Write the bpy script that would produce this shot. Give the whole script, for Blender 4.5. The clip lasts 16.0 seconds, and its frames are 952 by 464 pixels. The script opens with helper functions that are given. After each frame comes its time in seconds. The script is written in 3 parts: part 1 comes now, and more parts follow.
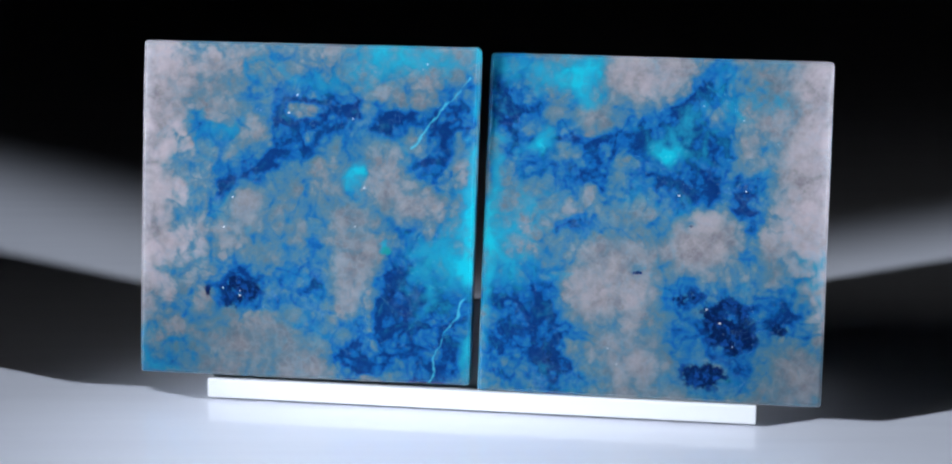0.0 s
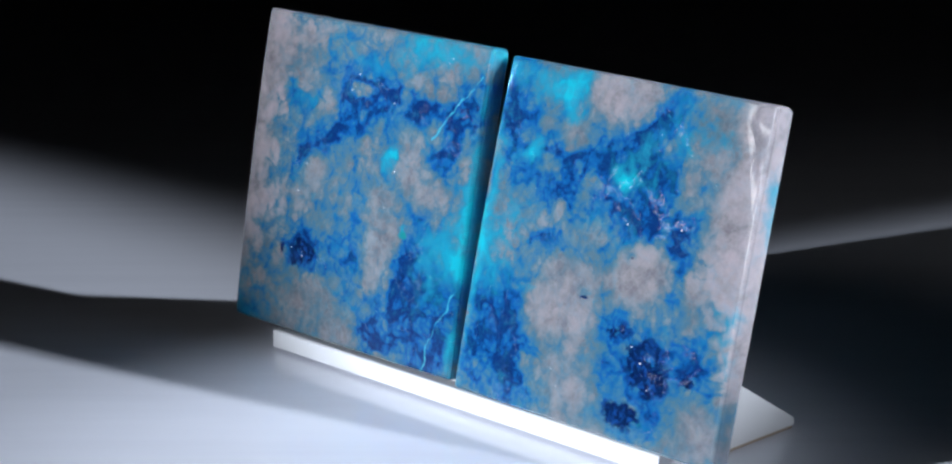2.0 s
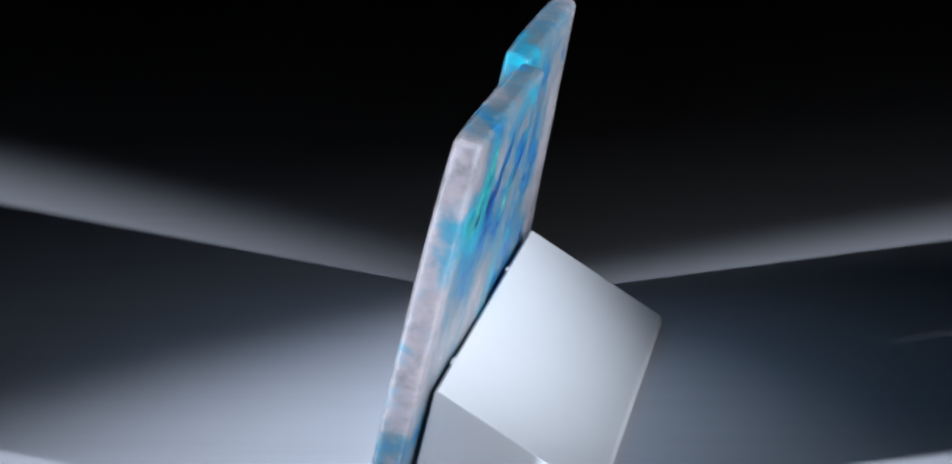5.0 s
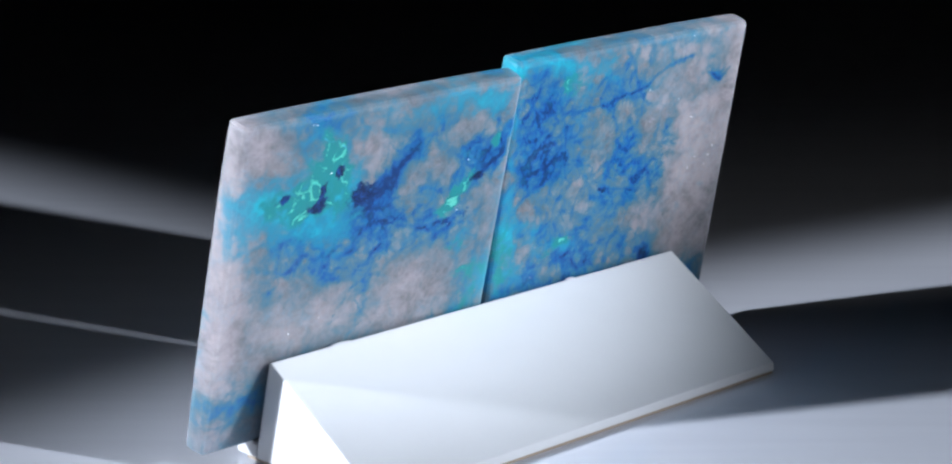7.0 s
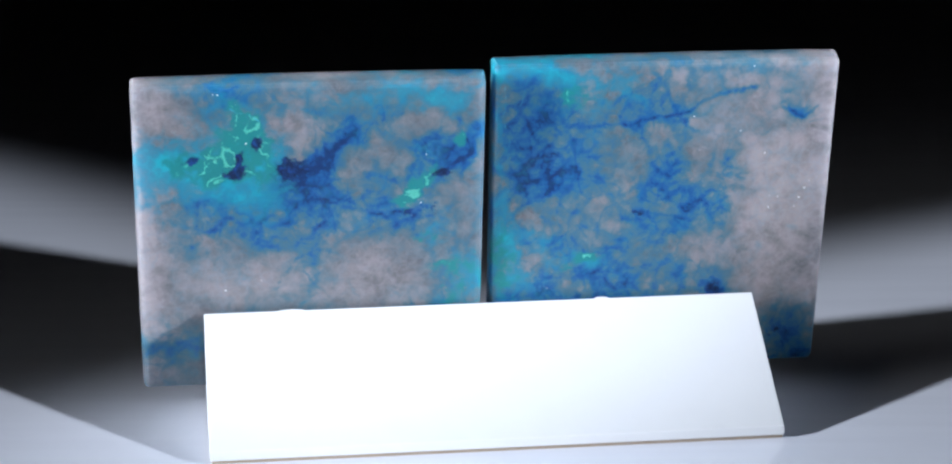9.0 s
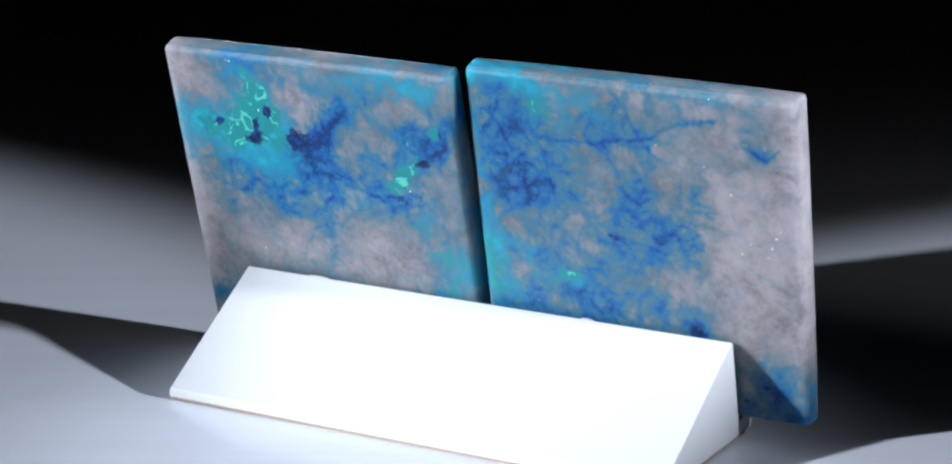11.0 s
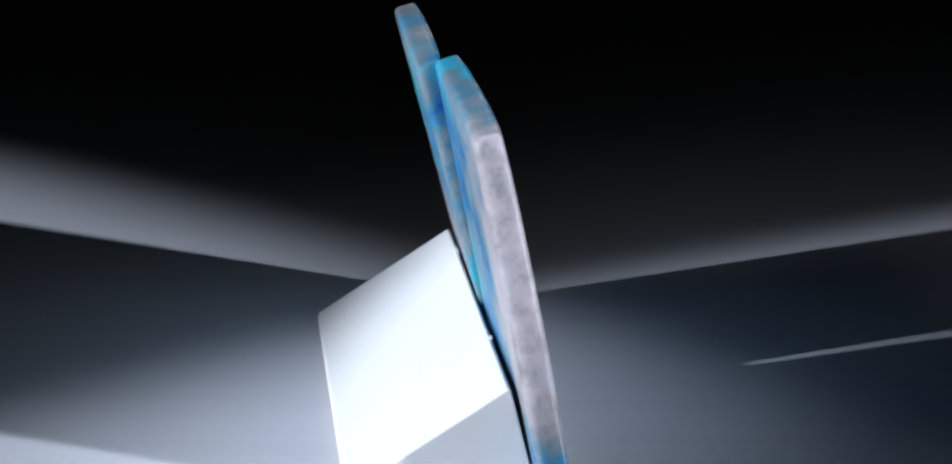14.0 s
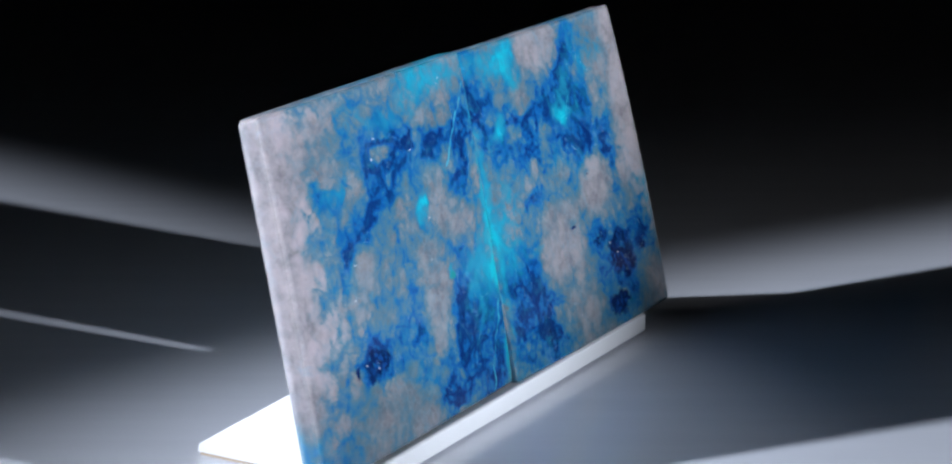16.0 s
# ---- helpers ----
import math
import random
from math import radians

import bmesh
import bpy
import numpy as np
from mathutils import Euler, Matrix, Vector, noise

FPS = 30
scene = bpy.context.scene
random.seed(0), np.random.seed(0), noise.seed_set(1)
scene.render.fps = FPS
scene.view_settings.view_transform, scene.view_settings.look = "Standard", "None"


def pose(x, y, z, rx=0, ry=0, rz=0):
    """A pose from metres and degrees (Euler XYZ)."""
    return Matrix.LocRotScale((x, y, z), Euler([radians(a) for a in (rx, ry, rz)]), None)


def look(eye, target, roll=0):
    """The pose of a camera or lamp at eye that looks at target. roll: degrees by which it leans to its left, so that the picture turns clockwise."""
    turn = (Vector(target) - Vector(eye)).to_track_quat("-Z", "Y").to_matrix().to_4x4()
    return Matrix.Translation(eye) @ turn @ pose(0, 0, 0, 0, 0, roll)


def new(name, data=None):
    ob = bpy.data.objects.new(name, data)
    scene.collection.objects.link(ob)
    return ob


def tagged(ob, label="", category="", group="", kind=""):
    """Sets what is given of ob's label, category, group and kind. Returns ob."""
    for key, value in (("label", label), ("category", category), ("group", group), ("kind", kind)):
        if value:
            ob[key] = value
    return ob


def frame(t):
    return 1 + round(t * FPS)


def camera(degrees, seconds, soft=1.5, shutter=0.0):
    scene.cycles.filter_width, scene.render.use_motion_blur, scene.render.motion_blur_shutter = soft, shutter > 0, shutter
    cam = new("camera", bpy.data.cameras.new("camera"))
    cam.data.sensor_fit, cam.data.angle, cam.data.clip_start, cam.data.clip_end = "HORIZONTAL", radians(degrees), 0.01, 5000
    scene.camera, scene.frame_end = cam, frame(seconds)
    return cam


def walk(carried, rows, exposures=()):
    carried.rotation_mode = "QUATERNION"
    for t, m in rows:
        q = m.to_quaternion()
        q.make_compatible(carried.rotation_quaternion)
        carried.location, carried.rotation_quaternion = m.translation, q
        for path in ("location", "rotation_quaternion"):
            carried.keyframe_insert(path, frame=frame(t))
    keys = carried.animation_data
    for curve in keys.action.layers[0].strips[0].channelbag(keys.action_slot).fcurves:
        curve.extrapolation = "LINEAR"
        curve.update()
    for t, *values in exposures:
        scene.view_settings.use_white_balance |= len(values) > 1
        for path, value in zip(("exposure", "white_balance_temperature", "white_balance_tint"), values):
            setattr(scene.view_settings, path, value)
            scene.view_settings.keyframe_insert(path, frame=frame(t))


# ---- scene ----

# ---- camera: still, on a tripod, looking down about 15 degrees ----
cam = camera(22.35, 16.0, soft=2.2, shutter=0.5)
EYE = pose(0, -0.4105, 0.1429, 0, 0, 0.152) @ pose(0, 0, 0, -15.239) @ pose(0, 0, 0, 0, 0.198) @ pose(0, 0, 0, 90)
walk(cam, [(0.0, EYE), (16.0, EYE)], [(0.0, 0.0), (16.0, 0.0)])

# ---- light: two narrow gridded studio lamps at the front corners, dark room ----
world = bpy.data.worlds.new("dark_studio")
scene.world = world
world.use_nodes = True
world.node_tree.nodes["Background"].inputs["Color"].default_value = (0.006, 0.0065, 0.008, 1)
world.node_tree.nodes["Background"].inputs["Strength"].default_value = 0.04

LAMP_L = Vector((-0.913, -0.383, 0.345))
LAMP_R = Vector((0.868, -0.480, 0.330))
AIM_L = Vector((0.0, -0.033, 0.066))
AIM_R = Vector((0.0, -0.018, 0.107))


def spot(name, place, aim, power, cone, blend):
    data = bpy.data.lights.new(name, "SPOT")
    data.energy, data.color = power, (0.80, 0.875, 1.0)
    data.spot_size, data.spot_blend, data.shadow_soft_size = radians(cone), blend, 0.021
    ob = new(name, data)
    ob.matrix_world = look(place, aim)
    return ob


spot("spot_beam", LAMP_L, AIM_L, 104.0, 11.1, 0.4)
spot("spot_beam", LAMP_R, AIM_R, 97.0, 13.0, 0.38)


# ---- materials ----
def material(name):
    m = bpy.data.materials.new(name)
    m.use_nodes = True
    nt = m.node_tree
    return m, nt, nt.nodes["Principled BSDF"]


def node(nt, kind, **values):
    n = nt.nodes.new(kind)
    for key, value in values.items():
        n.inputs[key.replace("_", " ")].default_value = value
    return n


def math_node(nt, op, a, b=None, clamp=False):
    n = nt.nodes.new("ShaderNodeMath")
    n.operation, n.use_clamp = op, clamp
    for i, v in enumerate((a, b)):
        if v is None:
            continue
        if isinstance(v, (int, float)):
            n.inputs[i].default_value = v
        else:
            nt.links.new(v, n.inputs[i])
    return n.outputs[0]


def mix(nt, fac, a, b):
    n = nt.nodes.new("ShaderNodeMix")
    n.data_type = "RGBA"
    for i, v in ((0, fac), (6, a), (7, b)):
        if isinstance(v, (int, float)):
            n.inputs[i].default_value = v
        elif isinstance(v, tuple):
            n.inputs[i].default_value = (*v, 1)
        else:
            nt.links.new(v, n.inputs[i])
    return n.outputs[2]


def noise_tex(nt, scale, detail=4, rough=0.55, distort=0.0):
    n = node(nt, "ShaderNodeTexNoise", Scale=scale, Detail=detail, Roughness=rough, Distortion=distort)
    co = nt.nodes.new("ShaderNodeTexCoord")
    nt.links.new(co.outputs["Object"], n.inputs["Vector"])
    return n


def ramp(nt, value, low, high):
    n = nt.nodes.new("ShaderNodeMapRange")
    n.interpolation_type = "SMOOTHSTEP"
    nt.links.new(value, n.inputs[0])
    n.inputs[1].default_value, n.inputs[2].default_value = low, high
    return n.outputs[0]


def plain(name, colour, rough, metal=0.0, grain=0.06, scale=300.0, emit=0.0):
    m, nt, b = material(name)
    n = noise_tex(nt, scale)
    dark = tuple(c * (1 - grain) for c in colour)
    nt.links.new(mix(nt, n.outputs["Fac"], colour, dark), b.inputs["Base Color"])
    b.inputs["Roughness"].default_value, b.inputs["Metallic"].default_value = rough, metal
    if emit:
        b.inputs["Emission Color"].default_value = (0.95, 0.97, 1.0, 1)
        b.inputs["Emission Strength"].default_value = emit
    return m


def bump(nt, b, height, strength, distance):
    n = nt.nodes.new("ShaderNodeBump")
    n.inputs["Strength"].default_value, n.inputs["Distance"].default_value = strength, distance
    nt.links.new(height, n.inputs["Height"])
    nt.links.new(n.outputs[0], b.inputs["Normal"])


def sheet_material():
    m, nt, b = material("white_acrylic")
    n = noise_tex(nt, 40.0, 3)
    # faint streaks of the lamp beam, painted into the sheet's base colour
    streak_noise = noise_tex(nt, 1.0, 4, 0.6)
    stretch = nt.nodes.new("ShaderNodeMapping")
    stretch.inputs["Scale"].default_value = (9.0, 150.0, 1.0)
    stretch.inputs["Rotation"].default_value = (0.0, 0.0, radians(-8))
    nt.links.new(streak_noise.inputs["Vector"].links[0].from_socket, stretch.inputs["Vector"])
    nt.links.new(stretch.outputs[0], streak_noise.inputs["Vector"])
    beam_streaks = mix(nt, ramp(nt, streak_noise.outputs["Fac"], 0.35, 0.7), (1, 1, 1), (0.96, 0.96, 0.965))
    tint = nt.nodes.new("ShaderNodeMix")
    tint.data_type, tint.blend_type = "RGBA", "MULTIPLY"
    tint.inputs[0].default_value = 1.0
    nt.links.new(beam_streaks, tint.inputs[7])
    nt.links.new(mix(nt, n.outputs["Fac"], (0.735, 0.75, 0.815), (0.695, 0.71, 0.775)), tint.inputs[6])
    nt.links.new(tint.outputs[2], b.inputs["Base Color"])
    rough = nt.nodes.new("ShaderNodeMapRange")
    nt.links.new(n.outputs["Fac"], rough.inputs[0])
    rough.inputs[3].default_value, rough.inputs[4].default_value = 0.08, 0.14
    nt.links.new(rough.outputs[0], b.inputs["Roughness"])
    b.inputs["IOR"].default_value = 1.49
    return m


def holder_material():
    m, nt, b = material("white_plastic")
    n = noise_tex(nt, 120.0, 4)
    fine = noise_tex(nt, 1500.0, 2)
    nt.links.new(mix(nt, n.outputs["Fac"], (0.66, 0.665, 0.675), (0.63, 0.635, 0.645)), b.inputs["Base Color"])
    b.inputs["Roughness"].default_value = 0.5
    b.inputs["Subsurface Weight"].default_value = 0.25
    b.inputs["Subsurface Radius"].default_value = (1.0, 1.0, 1.0)
    b.inputs["Subsurface Scale"].default_value = 0.0015
    bump(nt, b, fine.outputs["Fac"], 0.15, 0.0001)
    return m


def stone_material():
    """Quartz with blue, teal and green copper stains; the stain amounts lie on the mesh, the grain is made here."""
    m, nt, b = material("stained_quartz")
    link = nt.links.new

    def amounts(name):
        a = nt.nodes.new("ShaderNodeAttribute")
        a.attribute_name = name
        s = nt.nodes.new("ShaderNodeSeparateColor")
        link(a.outputs["Color"], s.inputs[0])
        return s.outputs[0], s.outputs[1], s.outputs[2]

    blue, teal, dark = amounts("stain")
    green, warm, vein = amounts("mineral")
    mottle = noise_tex(nt, 150.0, 9, 0.62, 1.1).outputs["Fac"]
    fine = noise_tex(nt, 900.0, 6, 0.68, 0.5).outputs["Fac"]
    cloud = noise_tex(nt, 75.0, 5, 0.6, 0.4).outputs["Fac"]
    swirl = noise_tex(nt, 130.0, 6, 0.6, 0.9).outputs["Fac"]

    def grains(scale, reach, bend):
        """Rounded grains: 0 on the seams between them, 1 inside."""
        n = nt.nodes.new("ShaderNodeTexVoronoi")
        n.feature = "DISTANCE_TO_EDGE"
        n.inputs["Scale"].default_value = scale
        co = nt.nodes.new("ShaderNodeTexCoord")
        shift = nt.nodes.new("ShaderNodeVectorMath")
        shift.operation = "MULTIPLY_ADD"
        link(noise_tex(nt, scale * 1.1, 6, 0.68).outputs["Color"], shift.inputs[0])
        shift.inputs[1].default_value = (bend / scale, bend / scale, bend / scale)
        link(co.outputs["Object"], shift.inputs[2])
        link(shift.outputs[0], n.inputs["Vector"])
        return ramp(nt, n.outputs["Distance"], 0.0, reach)

    lumps, pebbles, crystals = grains(105.0, 0.30, 1.0), grains(240.0, 0.26, 1.0), grains(520.0, 0.16, 1.4)
    seam = math_node(nt, "SUBTRACT", 1.0, crystals)

    def add(*terms):
        total = terms[0]
        for t in terms[1:]:
            total = math_node(nt, "ADD", total, t)
        return total

    def times(v, gain):
        return math_node(nt, "MULTIPLY", v, gain)

    def centred(v, gain):
        return times(math_node(nt, "SUBTRACT", v, 0.5), gain)

    tone = add(times(mottle, 0.6), times(cloud, 0.4), centred(pebbles, 0.05), centred(lumps, 0.08), centred(fine, 0.28))
    quartz = mix(nt, ramp(nt, tone, 0.26, 0.72), (0.088, 0.091, 0.101), (0.205, 0.200, 0.212))
    quartz = mix(nt, times(warm, ramp(nt, tone, 0.14, 0.76)), quartz, (0.335, 0.288, 0.297))
    quartz = mix(nt, times(seam, 0.14), quartz, (0.33, 0.32, 0.345))
    quartz = mix(nt, times(ramp(nt, fine, 0.60, 0.8), 0.35), quartz, (0.42, 0.41, 0.43))

    # wandering dark filaments in the stained parts
    thread = math_node(nt, "SUBTRACT", 1.0, grains(165.0, 0.022, 2.0))
    thread = times(times(thread, ramp(nt, swirl, 0.44, 0.56)), ramp(nt, add(blue, times(cloud, 0.8)), 0.75, 1.2))

    # the stain fills the seams between the grains first, then whole areas
    grain = add(centred(mottle, 1.3), centred(fine, 0.9))
    rise = add(0.2, times(ramp(nt, blue, 0.05, 0.5), 0.8))

    def veins(scale, distort, width):
        """Wandering lines where a cloud crosses its middle."""
        n = noise_tex(nt, scale, 7, 0.52, distort).outputs["Fac"]
        return math_node(nt, "SUBTRACT", 1.0, ramp(nt, math_node(nt, "ABSOLUTE", math_node(nt, "SUBTRACT", n, 0.5)), 0.0, width))

    wide_vein, thin_vein = veins(80.0, 0.7, 0.085), veins(190.0, 0.5, 0.06)
    amount = add(blue, times(warm, -0.10), times(add(times(lumps, -0.36), times(pebbles, -0.22), centred(mottle, 1.05), centred(fine, 0.8), times(wide_vein, 0.22), times(thin_vein, 0.26), 0.14), rise), times(thread, 0.2))
    c = mix(nt, times(ramp(nt, amount, -0.12, 0.45), 0.88), quartz, (0.050, 0.136, 0.182))
    c = mix(nt, times(ramp(nt, amount, 0.22, 0.84), 0.9), c, (0.014, 0.122, 0.236))
    c = mix(nt, ramp(nt, amount, 0.55, 1.10), c, (0.004, 0.078, 0.238))
    c = mix(nt, ramp(nt, amount, 0.92, 1.45), c, (0.003, 0.026, 0.115))
    c = mix(nt, times(times(seam, ramp(nt, cloud, 0.5, 0.62)), 0.14), c, (0.11, 0.22, 0.30))
    t = add(teal, times(times(rise, ramp(nt, cloud, 0.42, 0.66)), 0.12), centred(mottle, 0.8), centred(fine, 0.5), centred(pebbles, -0.2), centred(lumps, -0.10))
    c = mix(nt, times(ramp(nt, t, 0.10, 0.70), 0.8), c, (0.010, 0.20, 0.29))
    c = mix(nt, times(ramp(nt, t, 0.55, 1.3), 0.9), c, (0.005, 0.33, 0.40))
    g = add(green, grain)
    c = mix(nt, ramp(nt, g, 0.3, 0.8), c, (0.010, 0.19, 0.195))
    c = mix(nt, times(ramp(nt, g, 0.7, 1.0), ramp(nt, thin_vein, 0.45, 0.9)), c, (0.08, 0.40, 0.32))
    d = add(dark, centred(fine, 1.7), centred(mottle, 0.9))
    navy = mix(nt, ramp(nt, fine, 0.46, 0.66), (0.002, 0.012, 0.06), (0.006, 0.05, 0.19))
    c = mix(nt, ramp(nt, d, 0.34, 0.72), c, navy)
    c = mix(nt, times(ramp(nt, add(vein, centred(fine, 0.7)), 0.35, 0.9), 0.8), c, (0.05, 0.34, 0.44))
    # white specks: crystal flakes, with their sparkle painted into the colour
    flakes = nt.nodes.new("ShaderNodeTexVoronoi")
    flakes.inputs["Scale"].default_value = 1300.0
    co = nt.nodes.new("ShaderNodeTexCoord")
    link(co.outputs["Object"], flakes.inputs["Vector"])
    pick = nt.nodes.new("ShaderNodeSeparateColor")
    link(flakes.outputs["Color"], pick.inputs[0])
    spark = times(times(ramp(nt, pick.outputs[0], 0.955, 0.96), add(ramp(nt, cloud, 0.58, 0.62), ramp(nt, dark, 0.25, 0.5))), math_node(nt, "SUBTRACT", 1.0, ramp(nt, flakes.outputs["Distance"], 0.12, 0.26)))
    c = mix(nt, spark, c, (0.75, 0.76, 0.78))
    link(c, b.inputs["Base Color"])
    # polished quartz; the filaments stand open and scatter the light
    open_crack = math_node(nt, "MULTIPLY", thread, ramp(nt, blue, 0.35, 0.7), True)
    sawn = nt.nodes.new("ShaderNodeAttribute")
    sawn.attribute_name = "sawn"
    link(add(times(open_crack, 0.34), times(sawn.outputs["Fac"], 0.42), 0.012), b.inputs["Roughness"])
    gloss = nt.nodes.new("ShaderNodeMapRange")
    link(sawn.outputs["Fac"], gloss.inputs[0])
    gloss.inputs[3].default_value, gloss.inputs[4].default_value = 0.5, 0.16
    link(gloss.outputs[0], b.inputs["Specular IOR Level"])
    b.inputs["IOR"].default_value = 1.75
    b.inputs["Subsurface Weight"].default_value = 0.95
    b.inputs["Subsurface Radius"].default_value = (0.9, 1.0, 1.1)
    b.inputs["Subsurface Scale"].default_value = 0.011
    return m


SHEET, HOLDER, STONE = sheet_material(), holder_material(), stone_material()
BLACK = plain("black_cloth", (0.012, 0.012, 0.013), 0.95, grain=0.3, scale=60)
LAMP_BODY = plain("black_lamp_paint", (0.02, 0.02, 0.022), 0.45, grain=0.2)
STEEL = plain("brushed_steel", (0.5, 0.5, 0.52), 0.3, 1.0)
TAN_LAYER = plain("tan_base", (0.42, 0.33, 0.24), 0.6, grain=0.25, scale=800)
# emission stands in for lamp light on the reflector and tube walls
GLOW = plain("lit_reflector", (0.8, 0.8, 0.8), 0.4, emit=4.6)
GLOW_HOT = plain("lit_whole_cell", (0.8, 0.8, 0.8), 0.4, emit=8.5)
GLOW_DIM = plain("dim_reflector", (0.8, 0.8, 0.8), 0.4, emit=0.1)


# ---- mesh helpers ----
def mesh_object(name, bm, mat, parent=None, label="", smooth=False):
    bm.normal_update()
    me = bpy.data.meshes.new(name)
    bm.to_mesh(me)
    bm.free()
    me.materials.append(mat)
    if smooth:
        me.shade_smooth()
    ob = new(name, me)
    if parent:
        ob.parent = parent
    if label:
        tagged(ob, label)
    return ob


def box_bm(x0, x1, y0, y1, z0, z1, bevel=0.0, segments=2):
    bm = bmesh.new()
    bmesh.ops.create_cube(bm, size=1, matrix=Matrix.LocRotScale(((x0 + x1) / 2, (y0 + y1) / 2, (z0 + z1) / 2), None, (x1 - x0, y1 - y0, z1 - z0)))
    if bevel:
        bmesh.ops.bevel(bm, geom=list(bm.edges), offset=bevel, segments=segments, affect="EDGES", profile=0.5)
    return bm


def prism_bm(outline, x0, x1, bevel=0.0, segments=3):
    """A bar along x with the outline (y, z)."""
    bm = bmesh.new()
    a = [bm.verts.new((x0, y, z)) for y, z in outline]
    b = [bm.verts.new((x1, y, z)) for y, z in outline]
    bm.faces.new(a), bm.faces.new(b[::-1])
    for i in range(len(a)):
        j = (i + 1) % len(a)
        bm.faces.new((a[j], a[i], b[i], b[j]))
    bmesh.ops.recalc_face_normals(bm, faces=bm.faces)
    if bevel:
        bmesh.ops.bevel(bm, geom=list(bm.edges), offset=bevel, segments=segments, affect="EDGES", profile=0.5)
    return bm


# ---- setting: white sheet on a table in a dark room ----
sheet = mesh_object("ground", box_bm(-2.0, 2.0, -1.4, 2.0, -0.006, 0.0), SHEET)
tagged(sheet, "glossy white acrylic sheet under the stone display", "table surface", kind="structure")
for nm, dims in (("wall_north", (-2.02, 2.02, 2.0, 2.02, -0.006, 2.2)), ("wall_south", (-2.02, 2.02, -1.42, -1.4, -0.006, 2.2)),
                 ("wall_east", (2.0, 2.02, -1.4, 2.0, -0.006, 2.2)), ("wall_west", (-2.02, -2.0, -1.4, 2.0, -0.006, 2.2)),
                 ("ceiling", (-2.02, 2.02, -1.42, 2.02, 2.2, 2.22))):
    tagged(mesh_object(nm, box_bm(*dims), BLACK), "black cloth closing off the dark studio", "studio wall", kind="structure")


# ---- stone pattern ----
def lattice(x, y, seed):
    """Smooth noise between 0 and 1."""
    table = np.random.RandomState(seed).rand(64, 64)
    xi, yi = np.floor(x).astype(int), np.floor(y).astype(int)
    fx, fy = x - xi, y - yi
    fx, fy = fx * fx * (3 - 2 * fx), fy * fy * (3 - 2 * fy)
    at = lambda i, j: table[(xi + i) % 64, (yi + j) % 64]
    return (at(0, 0) * (1 - fx) + at(1, 0) * fx) * (1 - fy) + (at(0, 1) * (1 - fx) + at(1, 1) * fx) * fy


def fbm(x, y, seed, octaves=5):
    total, size = 0, 0.5
    for k in range(octaves):
        total = total + size * lattice(x * 2 ** k, y * 2 ** k, seed + k)
        size *= 0.5
    return total


def nodules(x, y, seed, count):
    """How near a point lies to the seam between rounded grains (1 on the seam)."""
    side = math.sqrt(count)
    table = np.random.RandomState(seed).rand(64, 64, 2)
    px, py = x * side, y * side
    ci, cj = np.floor(px).astype(int), np.floor(py).astype(int)
    first, second = np.full_like(x, 9.0), np.full_like(x, 9.0)
    for i in (-1, 0, 1):
        for j in (-1, 0, 1):
            offset = table[(ci + i) % 64, (cj + j) % 64]
            d = np.hypot(ci + i + offset[:, 0] - px, cj + j + offset[:, 1] - py)
            second = np.minimum(second, np.maximum(first, d))
            first = np.minimum(first, d)
    return np.exp(-((second - first) / 0.24) ** 2)


def blobs(x, y, rows, power=2):
    """Soft spots: centre across and up, two radii, lean in degrees, amount; fractions of the slab's side."""
    total = np.zeros_like(x)
    for u, v, ru, rv, lean, amount in rows:
        c, s = math.cos(radians(lean)), math.sin(radians(lean))
        a, b = ((x - u) * c + (y - v) * s) / ru, (-(x - u) * s + (y - v) * c) / rv
        r = np.sqrt(a * a + b * b)
        total = total + amount * np.exp(-0.75 * r ** power)
    return total


def lines(x, y, paths):
    """Thin veins along broken lines, each with its half width and amount."""
    total = np.zeros_like(x)
    for half, amount, *points in paths:
        for (x0, y0), (x1, y1) in zip(points, points[1:]):
            dx, dy = x1 - x0, y1 - y0
            k = np.clip(((x - x0) * dx + (y - y0) * dy) / (dx * dx + dy * dy), 0, 1)
            r = np.hypot(x - x0 - k * dx, y - y0 - k * dy)
            total = np.maximum(total, amount * np.exp(-(r / half) ** 2))
    return total


def lumps(x, y, rows):
    """Pale rounded grains, flat inside, and the stained seam round each."""
    inside, seam = np.zeros_like(x), np.zeros_like(x)
    for u, v, ru, rv, lean, amount in rows:
        c, s = math.cos(radians(lean)), math.sin(radians(lean))
        a, b = ((x - u) * c + (y - v) * s) / ru, (-(x - u) * s + (y - v) * c) / rv
        r = np.sqrt(a * a + b * b)
        inside = np.maximum(inside, amount * np.exp(-0.5 * r ** 4))
        seam = np.maximum(seam, amount * np.exp(-((r - 1.25) / 0.22) ** 2))
    return inside, seam


